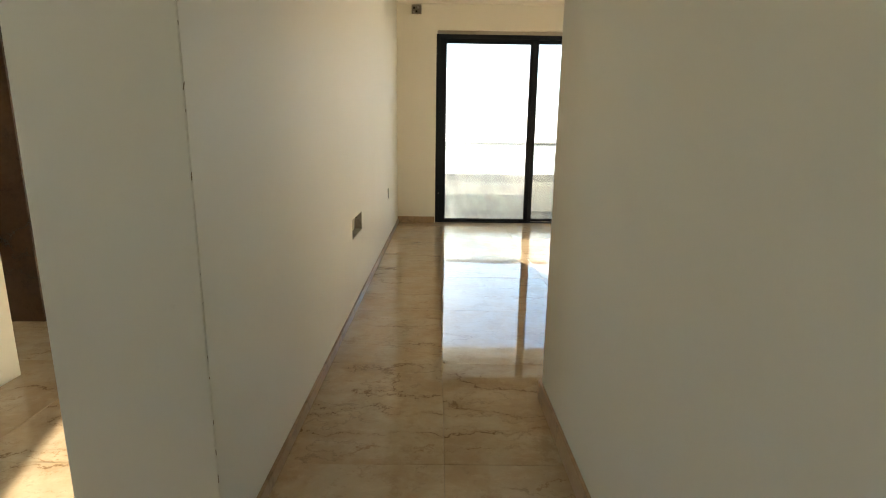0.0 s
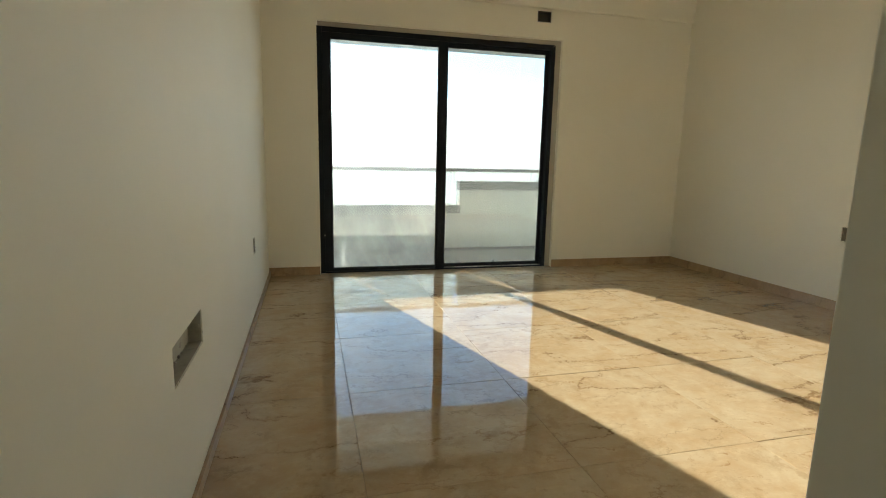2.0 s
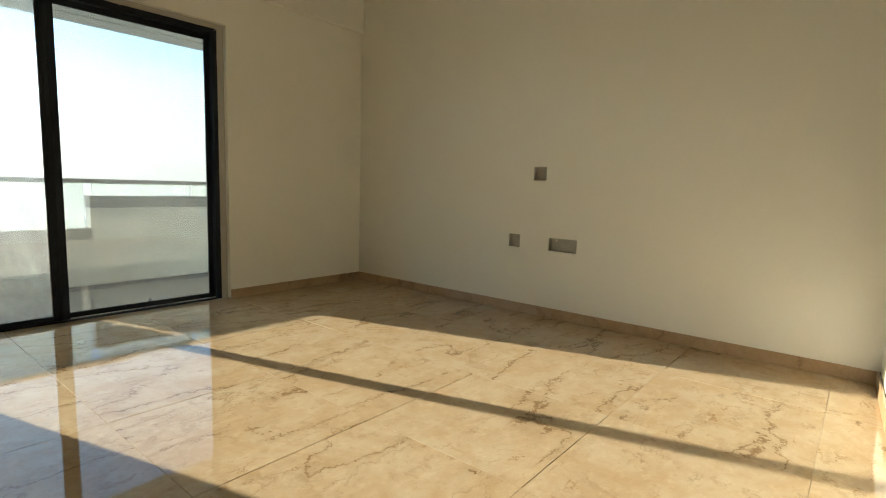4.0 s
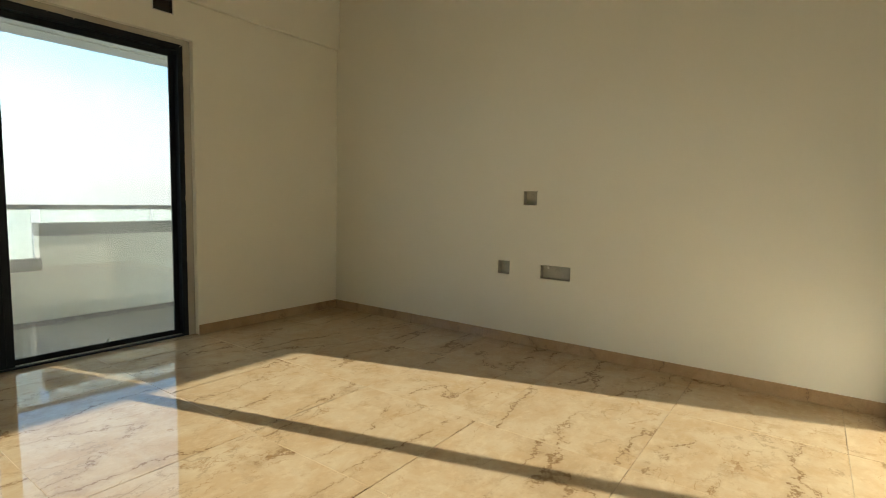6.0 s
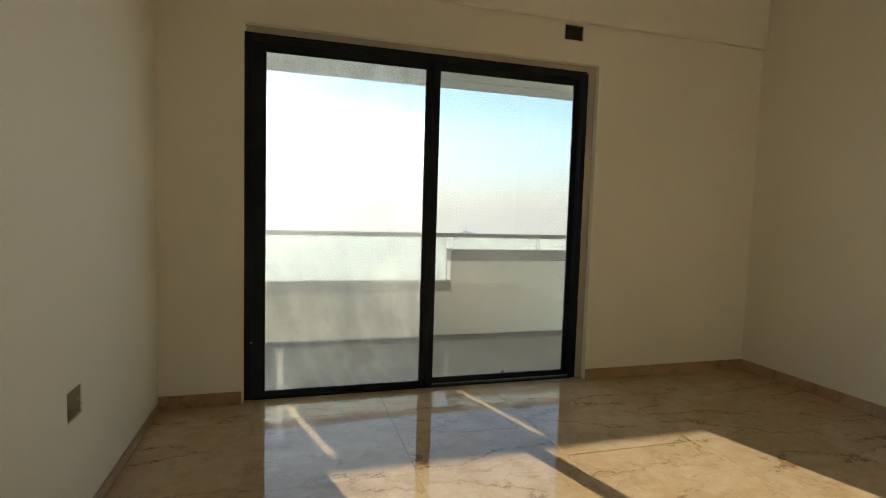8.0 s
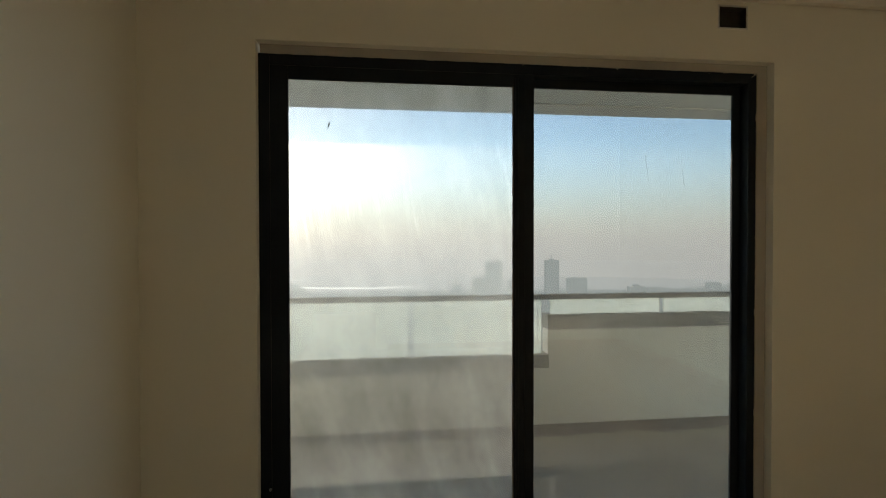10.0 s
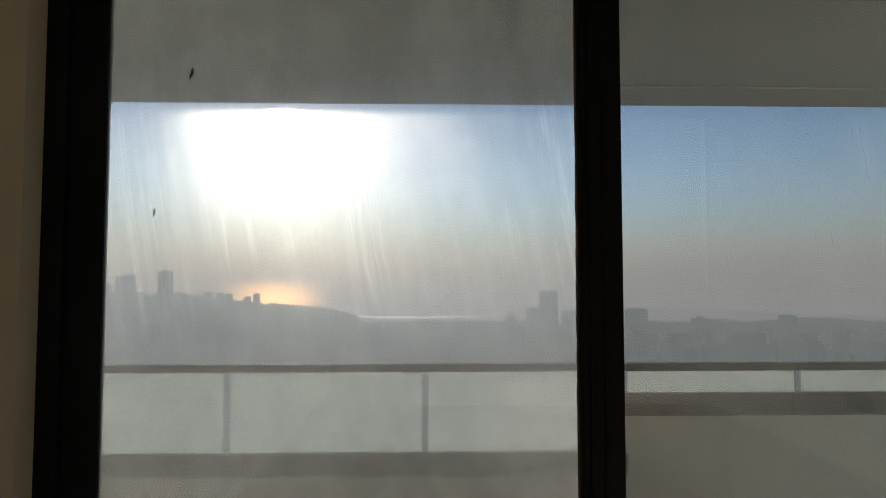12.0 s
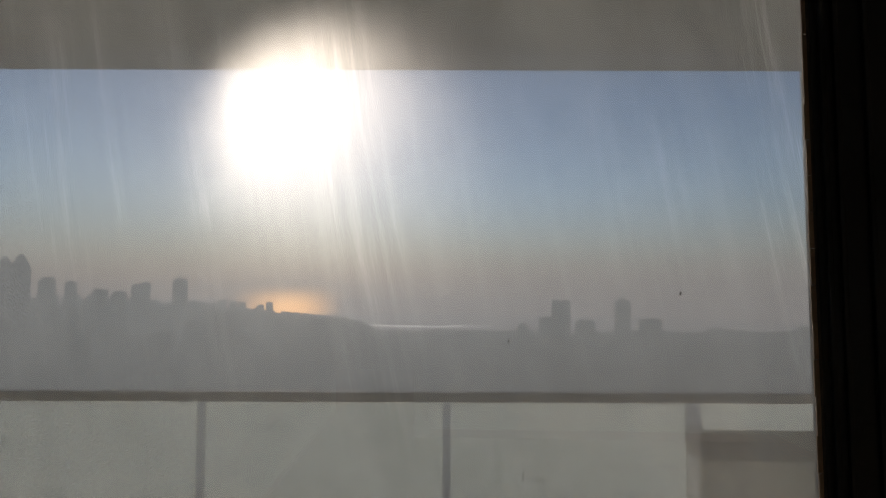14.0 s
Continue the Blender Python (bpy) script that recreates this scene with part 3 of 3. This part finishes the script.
# ---- recessed back boxes ----
def back_box(m, w, h, label, material, rim=None, extras=True, seed=1):
    """An open flush box in the wall. Its own axes: x along, z up, y into the wall, origin at the middle of the opening."""
    t = thing("socket_back_box", label, "socket box", "empty flush boxes in the walls")
    g, dpt = 0.003, 0.052
    bm = bmesh.new()
    box(bm, -w / 2 + g, w / 2 - g, dpt - 0.002, dpt, -h / 2 + g, h / 2 - g)
    box(bm, -w / 2 + g, -w / 2 + g + 0.002, 0.004, dpt - 0.002, -h / 2 + g, h / 2 - g)
    box(bm, w / 2 - g - 0.002, w / 2 - g, 0.004, dpt - 0.002, -h / 2 + g, h / 2 - g)
    box(bm, -w / 2 + g + 0.002, w / 2 - g - 0.002, 0.004, dpt - 0.002, h / 2 - g - 0.002, h / 2 - g)
    box(bm, -w / 2 + g + 0.002, w / 2 - g - 0.002, 0.004, dpt - 0.002, -h / 2 + g, -h / 2 + g + 0.002)
    shell = part("shell", bm, material, t)
    rng = random.Random(seed)
    for s in (-1, 1):
        bm = bmesh.new()
        x = s * (w / 2 - 0.011)
        box(bm, x - 0.005, x + 0.005, 0.008, 0.011, -0.007, 0.007, bevel=0.001)
        part("lug", bm, material, t)
    if extras:
        for x, z in ((-w * 0.28, h * 0.1), (w * 0.2, -h * 0.22)):
            bm = bmesh.new()
            rod(bm, (x, dpt - 0.003, z), (x, dpt - 0.001, z), 0.011)
            part("knockout", bm, RAW_PLASTER, shell)
        bm = bmesh.new()
        for _ in range(4):
            mm = pose(rng.uniform(-w * 0.4, w * 0.4), dpt - 0.006, -h / 2 + 0.009, rng.uniform(0, 90), rng.uniform(0, 90), 0)
            bmesh.ops.create_icosphere(bm, subdivisions=1, radius=rng.uniform(0.004, 0.009), matrix=mm @ Matrix.Diagonal((1.3, 0.8, 0.6, 1)))
        ob = part("mortar", bm, RAW_PLASTER, shell, "crumbs of dried mortar")
        ob["kind"] = "stuff"
    if rim:
        bm = bmesh.new()
        for q in ((-w / 2 - 0.004, w / 2 + 0.004, h / 2 - 0.003, h / 2 + 0.004), (-w / 2 - 0.004, w / 2 + 0.004, -h / 2 - 0.004, -h / 2 + 0.003),
                  (-w / 2 - 0.004, -w / 2 + 0.003, -h / 2 + 0.003, h / 2 - 0.003), (w / 2 - 0.003, w / 2 + 0.004, -h / 2 + 0.003, h / 2 - 0.003)):
            box(bm, q[0], q[1], -0.003, 0.003, q[2], q[3], bevel=0.0008)
        part("rim", bm, rim, t, "thin pale rim")
    bm = bmesh.new()
    for _ in range(22):
        side, k = rng.randrange(4), rng.uniform(-0.5, 0.5)
        x, z = ((k * w, -h / 2), (k * w, h / 2), (-w / 2, k * h), (w / 2, k * h))[side]
        mm = pose(x, 0.0005, z, 0, rng.uniform(0, 180), 0) @ Matrix.Diagonal((rng.uniform(0.8, 2.2), 0.3, rng.uniform(0.5, 1.0), 1))
        bmesh.ops.create_icosphere(bm, subdivisions=1, radius=rng.uniform(0.0015, 0.004), matrix=mm)
    ob = part("chipped_edge", bm, RAW_PLASTER, t, "chipped raw plaster round the opening")
    ob["kind"] = "stuff"
    t.matrix_world = m
    return t


EAST = pose(0, 0, 0, 0, 0, -90)
WEST = pose(0, 0, 0, 0, 0, 90)


def at_wall(turn, x, y, z):
    return Matrix.Translation((x, y, z)) @ turn


back_box(at_wall(EAST, W, -2.3525, 1.2575), 0.125, 0.121, "empty square grey flush box high on the cream wall", BOX_GREY, seed=1)
back_box(at_wall(EAST, W, -2.121, 0.651), 0.118, 0.118, "empty square grey flush box low on the cream wall", BOX_GREY, seed=2)
wide_box = back_box(at_wall(EAST, W, -2.6015, 0.646), 0.263, 0.116, "empty wide grey flush box low on the cream wall", BOX_GREY, seed=3)
bm = bmesh.new()
rod(bm, (-0.065, 0.02, 0.052), (-0.065, 0.02, 0.03), 0.009)
part("conduit_end", bm, WHITE_PLASTIC, wide_box, "white plastic conduit end")
back_box(at_wall(WEST, 0, -1.31, 0.528), 0.14, 0.12, "empty square grey flush box near the room corner", BOX_GREY, seed=4)
long_box = back_box(at_wall(WEST, 0, -3.522, 0.549), 0.432, 0.132, "empty long grey flush box in the passage wall", BOX_GREY, seed=5)
bm = bmesh.new()
rod(bm, (0.1, 0.03, 0.06), (0.1, 0.03, 0.035), 0.011)
part("conduit_end", bm, BOX_DARK, long_box, "dark conduit end")
back_box(at_wall(Matrix(), 2.8645, 0, 2.7115), 0.157, 0.113, "dark empty flush box with pale rim above the door", BOX_DARK, WHITE_PLASTIC, False, seed=6)
ac_box = back_box(at_wall(Matrix(), 0.2485, 0, 2.7265), 0.127, 0.117, "grey flush box with loose white fittings above the door", BOX_GREY, None, True, seed=7)
for i, (x, z) in enumerate(((-0.03, 0.02), (0.022, 0.025), (0.0, -0.022), (-0.035, -0.03))):
    bm = bmesh.new()
    box(bm, x - 0.012, x + 0.012, 0.012, 0.03, z - 0.011, z + 0.011, bevel=0.002)
    part("connector", bm, WHITE_PLASTIC if i % 2 else BOX_DARK, ac_box)

hook = thing("wall_plug", "small white plastic plug on the cream wall corner", "wall plug")
bm = bmesh.new()
box(bm, -0.008, 0.008, 0.0, 0.004, -0.01, 0.01, bevel=0.0018)
part("cap", bm, WHITE_PLASTIC, hook)
bm = bmesh.new()
rod(bm, (0, 0.0035, 0), (0, 0.005, 0), 0.003)
part("screw", bm, STEEL, hook)
hook.matrix_world = Matrix.Translation((PASS_X + 0.02, BACK, 1.1))


# ---- balcony ----
RY = 2.105          # inner face of parapet coping
BX0, BX1 = -9.0, 9.0
STEP_X = 2.603
bm = bmesh.new()
box(bm, BX0, BX1, FRONT, 2.5, -0.3, -0.12)
structure("balcony_floor", bm, BALCONY_FLOOR, label="dusty grey sunken balcony floor")
bm = bmesh.new()
box(bm, BX0, BX1, 0.05, FRONT, -0.16, -0.0225)
structure("door_threshold", bm, CONCRETE_CAP, label="grey stone threshold under the sliding door")
bm = bmesh.new()
box(bm, BX0, STEP_X, RY + 0.02, RY + 0.17, -0.12, 0.404)
box(bm, STEP_X, BX1, RY + 0.02, RY + 0.17, -0.12, 0.756)
structure("wall_parapet", bm, BALCONY_PAINT, label="stained cream balcony parapet with a higher end")
for x0, x1, z0, z1 in ((BX0, STEP_X + 0.012, 0.404, 0.53), (STEP_X - 0.004, BX1, 0.756, 0.89)):
    bm = bmesh.new()
    n = int((x1 - x0) / 1.2) + 1
    for i in range(n):
        a, b = x0 + (x1 - x0) * i / n, x0 + (x1 - x0) * (i + 1) / n
        box(bm, a + 0.001, b - 0.001, RY, RY + 0.19, z0, z1, bevel=0.004)
    structure("trim_coping", bm, CONCRETE_CAP, label="weathered grey stone coping on the parapet")
bm = bmesh.new()
box(bm, BX0, BX1, FRONT, 2.11, 2.735, 2.95)
structure("balcony_soffit", bm, WALL_PAINT, label="pale painted balcony slab overhead")
bm = bmesh.new()
box(bm, BX0, BX1, 1.78, 2.111, 2.72, 2.7345, bevel=0.007)
structure("trim_drip_edge", bm, BALCONY_PAINT, label="darker painted drip edge under the balcony slab")
for x in (BX0 - 0.15, BX1):
    bm = bmesh.new()
    box(bm, x, x + 0.15, FRONT, 2.4, -0.12, 2.72)
    structure("wall_balcony_end", bm, BALCONY_PAINT, label="cream painted wall closing the balcony")

rail = thing("balcony_railing", "frosted glass balcony railing with grey metal handrail", "railing")
box_part("handrail", RAIL_METAL, rail, BX0, BX1, RY + 0.02, RY + 0.075, 1.031, 1.079, bevel=0.006)
JOINTS = [*(0.114 - 1.225 * k for k in (7, 6, 5, 4)), 0.114 - 1.225 * 3, 0.114 - 1.225 * 2, 0.114 - 1.225, 0.114, 1.349, 2.571, 3.732, 4.95, 6.17, 7.4, 8.6]
GAP = 0.02
drip_rng = random.Random(44)


def drips(pane, x0, x1, z0, z1):
    """Dark splashes that ran down the glass and dried."""
    bm = bmesh.new()
    centres = [(drip_rng.uniform(x0, x1), drip_rng.uniform(z0, z1)) for _ in range(9)]
    for k in range(int(105 * (x1 - x0) * (z1 - z0) / 0.6)):
        if k % 3:
            cx, cz = drip_rng.choice(centres)
            x, z = drip_rng.gauss(cx, 0.09), drip_rng.gauss(cz, 0.08)
        else:
            x, z = drip_rng.uniform(x0, x1), drip_rng.uniform(z0, z1)
        if not (x0 < x < x1 and z0 < z < z1):
            continue
        r = min(0.008, drip_rng.lognormvariate(-5.65, 0.35))
        m = pose(x, RY + 0.0395, z, 0, drip_rng.gauss(-14, 9), 0) @ Matrix.Diagonal((0.8, 0.15, drip_rng.choice((1.2, 2.0, 3.0, 4.2)), 1))
        bmesh.ops.create_icosphere(bm, subdivisions=1, radius=r, matrix=m)
    ob = part("dirt_specks", bm, DRIED_SPLASH, pane, "dried dark splashes on the glass")
    ob["kind"] = "stuff"


for a, b in zip(JOINTS, JOINTS[1:]):
    z0 = 0.532 if b < 2.7 else 0.892
    x0 = max(a + GAP, STEP_X + 0.03) if b > 2.7 else a + GAP
    bm = bmesh.new()
    box(bm, x0, b - GAP, RY + 0.04, RY + 0.052, z0, 1.035, bevel=0.001)
    bm.normal_update()
    for face in bm.faces:
        face.material_index = 0 if face.normal.y < -0.9 else 1
    pane = new("glass_panel", mesh_of("glass_panel", bm, RAILING_GLASS, FROSTED))
    pane.parent = rail
    tagged(pane, "milky dirt-splashed glass panel")
    if -2.5 < a < 4.0:
        drips(pane, x0 + 0.02, b - GAP - 0.02, z0 + 0.02, 1.02)


# ---- the city below ----
GZ = -170.0
bm = bmesh.new()
bmesh.ops.create_circle(bm, cap_ends=True, segments=96, radius=4900, matrix=Matrix.Translation((0, 0, GZ)))
structure("ground", bm, GROUND_FAR, label="city ground far below the balcony, haze painted in")


def sea():
    bm = bmesh.new()
    near, far = [], []
    for i in range(81):
        u = -0.62 + i * 1.7 / 80
        shore = 1760 + 130 * noise.noise((u * 6, 3.1, 0)) + 90 * noise.noise((u * 22, 1.7, 0))
        if u < -0.2:
            shore += (-0.2 - u) * 4000
        y = min(shore, 2545)
        near.append(bm.verts.new((u * y, y, GZ + 1.0)))
        far.append(bm.verts.new((u * 2545, 2545, GZ + 1.0)))
    for a, b, c, d in zip(near, near[1:], far[1:], far):
        if (Vector(a.co) - Vector(d.co)).length > 1:
            try:
                bm.faces.new((a, b, c, d))
            except ValueError:
                pass
    structure("water", bm, SEA_FAR, label="pale sea inlet beyond the city, haze painted in")


sea()


def inlet(u0, u1, y, deep, seed):
    """A narrow arm of water, painted bright by glow, between mud banks."""
    bm = bmesh.new()
    rows = []
    for i in range(25):
        k = i / 24
        u = u0 + (u1 - u0) * k
        w = deep * math.sin(math.pi * k) ** 0.6 * (0.6 + 0.7 * abs(noise.noise((k * 5, seed, 0))))
        mid = y + 60 * noise.noise((k * 3, seed + 4.0, 0))
        rows.append((bm.verts.new((u * y, mid - w, GZ + 2)), bm.verts.new((u * y, mid + w, GZ + 2))))
    for (a, b), (c, d) in zip(rows, rows[1:]):
        bm.faces.new((a, c, d, b))
    structure("water_inlet", bm, INLET_FAR, label="narrow inlet painted bright between hazy mud banks")


for n, (u0, u1, y, deep) in enumerate(((-0.25, -0.13, 2280, 24), (-0.26, -0.16, 2060, 20), (-0.20, 0.05, 1890, 45), (-0.24, -0.19, 1960, 16), (0.0, 0.09, 1930, 22))):
    inlet(u0, u1, y, deep, n * 3.7)


def spot(px, py, d):
    """The place d metres out that lies px, py away from the middle of the far skyline."""
    return 1.33 + d * px, d, 1.64 + d * py


def tower(label, side, top, wide, d, style):
    x, y, z = spot(side, top, d)
    w = wide * d
    t = thing("tower_block", label, "building", "hazy far towers")
    bm = bmesh.new()
    body = z - GZ
    if style == "twin":
        box(bm, -w / 2, w / 2, -12, 12, 0, body - 0.16 * w)
        for s in (-1, 1):
            box(bm, s * w * 0.3 - w * 0.17, s * w * 0.3 + w * 0.17, -10, 10, body - 0.16 * w, body)
        box(bm, -w * 1.25, -w / 2, -12, 12, 0, body - 54)
    elif style == "dome":
        box(bm, -w / 2, w / 2, -14, 14, 0, body - w * 0.9)
        for i in range(6):
            f = 1 - (i + 1) / 7
            box(bm, -w / 2 * f ** 0.6, w / 2 * f ** 0.6, -13 * f, 13 * f, body - w * 0.9 + i * w * 0.14, body - w * 0.9 + (i + 1) * w * 0.14)
    elif style == "step":
        box(bm, -w / 2, w / 2, -12, 12, 0, body * 0.94)
        box(bm, -w * 0.36, w * 0.42, -10, 10, body * 0.94, body)
    else:
        box(bm, -w / 2, w / 2, -12, 12, 0, body)
        box(bm, -w * 0.2, w * 0.15, -6, 6, body, body + w * 0.12)
    floors = int(body / 9)
    for i in range(floors):
        z0 = i * 9 + 4
        if z0 + 3 < body * 0.85:
            box(bm, -w / 2 - 0.8, w / 2 + 0.8, -12.8, -12, z0, z0 + 2.4)
    # The tower's haze is the glow mixed into its material.
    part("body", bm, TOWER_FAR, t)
    if style == "crane":
        bm = bmesh.new()
        rod(bm, (0, 0, body), (0, 0, body + 20), 1.0, 6)
        rod(bm, (-9, 0, body + 14), (16, 0, body + 18), 0.8, 6)
        part("crane", bm, TOWER_FAR, t, "thin tower crane on the roof")
    t.location = (x, y, GZ)


K = 1 / 911.0
for label, px, py, w, d, style in (
        ("grey hazy twin-topped tower block", 994, 531, 30, 1600, "twin"),
        ("slim hazy tower under a crane", 1103, 531, 24, 1600, "crane"),
        ("broad hazy block with flat roof", 1151, 563, 36, 1600, "step"),
        ("low hazy block with flat roof", 1268, 581, 30, 1600, "flat"),
        ("low hazy block with stepped roof", 1036, 566, 32, 1600, "step"),
        ("small hazy block with flat roof", 926, 574, 15, 1600, "flat"),
        ("tall hazy tower with pointed dome", 33, 452, 26, 1500, "dome"),
        ("tall hazy tower with pointed dome", 5, 456, 22, 1600, "dome"),
        ("hazy block with flat roof", 82, 494, 22, 1700, "step"),
        ("slim hazy tower block", 319, 497, 20, 1700, "crane"),
        ("slim hazy tower block", 241, 506, 10, 1900, "flat"),
        ("slim hazy tower block", 258, 503, 11, 1900, "flat"),
        ("low hazy block with stepped roof", 180, 516, 14, 1500, "flat"),
        ("low hazy block with stepped roof", 211, 518, 20, 1600, "step"),
        ("small hazy block near the shore", 478, 537, 9, 2100, "flat"),
        ("small hazy block near the shore", 462, 541, 10, 2100, "step"),
        ("small hazy block near the shore", 430, 537, 9, 2100, "flat"),
        ("small hazy block near the shore", 414, 535, 11, 2100, "step"),
        ("small hazy block near the shore", 393, 534, 12, 2100, "flat"),
        ("hazy block with flat roof", 125, 502, 13, 1700, "flat"),
        ("low hazy block with flat roof", 172, 515, 9, 1600, "step"),
        ("tall faint hazy block", 1425, 575, 24, 1600, "step")):
    tower(label, (px - 787) * K * 0.995, (496 - py) * K, w * K, d, style)


def roofs():
    rng = random.Random(11)
    bm = bmesh.new()
    line = ((-40, 500), (60, 508), (130, 512), (200, 522), (300, 527), (360, 533), (430, 542), (480, 548), (560, 555), (640, 564), (700, 600),
            (860, 592), (940, 586), (1060, 590), (1200, 594), (1300, 597), (1420, 598), (1800, 600))

    def top(px):
        for (a, b), (c, e) in zip(line, line[1:]):
            if a <= px <= c:
                return b + (e - b) * (px - a) / (c - a)
        return 605.0
    for i in range(1500):
        px = rng.uniform(-60, 660) if i % 2 else rng.uniform(640, 1800)
        d = rng.uniform(800, 2500)
        if px < 560 and rng.random() < 0.5:
            d = rng.uniform(1500, 2500)
        w = rng.uniform(8, 26)
        x = 1.33 + d * (px - 787) * K
        limit = 1.64 + d * (496 - top(px) - abs(rng.gauss(0, 7)) - 2) * K
        z = min(limit, GZ + rng.uniform(10, 75) * (1.0 if px > 600 else 1.5))
        if z < GZ + 5:
            continue
        box(bm, x - w / 2, x + w / 2, d - 10, d + 10, GZ, z)
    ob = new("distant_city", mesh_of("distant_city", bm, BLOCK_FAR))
    tagged(ob, "countless low city blocks to the shore, haze painted in", "city", kind="stuff")


roofs()

# Curved sheet that carries the painted horizon haze.
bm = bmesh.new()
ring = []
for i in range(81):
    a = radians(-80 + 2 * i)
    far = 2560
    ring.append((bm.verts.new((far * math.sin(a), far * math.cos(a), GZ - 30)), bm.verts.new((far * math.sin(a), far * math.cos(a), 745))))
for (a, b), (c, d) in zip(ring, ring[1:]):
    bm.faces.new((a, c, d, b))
tagged(new("backdrop", mesh_of("backdrop", bm, HAZE_FAR)), "pale haze painted as glow over the sea horizon", "backdrop", kind="structure")


# ---- marble tiles ----
def tiles():
    size, joint, thick = 0.842, 0.0015, 0.012
    xs, ys = [LEFT - 0.1], [REAR - 0.1]
    x = 0.581 - 6 * size
    while x < W + 0.1:
        if x > xs[0] + 0.05:
            xs.append(x)
        x += 0.846 if x > 0.5 else size
    xs.append(W + 0.1)
    y = -2.003 - 9 * size
    while y < 0.02:
        if y > ys[0] + 0.05:
            ys.append(y)
        y += size
    ys.append(0.052)
    shapes = {}
    rng = random.Random(3)
    for x0, x1 in zip(xs, xs[1:]):
        for y0, y1 in zip(ys, ys[1:]):
            key = (round(x1 - x0, 3), round(y1 - y0, 3))
            if key not in shapes:
                bm = bmesh.new()
                w, h = key[0] / 2 - joint / 2, key[1] / 2 - joint / 2
                rows = ((w, h, -thick), (w, h, -0.0012), (w - 0.0012, h - 0.0012, 0.0))
                loops = [[bm.verts.new((sx * a, sy * b, z)) for sx, sy in ((-1, -1), (1, -1), (1, 1), (-1, 1))] for a, b, z in rows]
                for lo, hi in zip(loops, loops[1:]):
                    for k in range(4):
                        bm.faces.new((lo[k], lo[(k + 1) % 4], hi[(k + 1) % 4], hi[k]))
                bm.faces.new(loops[-1])
                shapes[key] = mesh_of("tile", bm, FLOOR_MARBLE)
            ob = new("tile", shapes[key])
            ob.parent = floor
            ob.matrix_world = pose((x0 + x1) / 2, (y0 + y1) / 2, rng.uniform(-0.0005, 0.0), rng.gauss(0, 0.06), rng.gauss(0, 0.06), 0)


tiles()
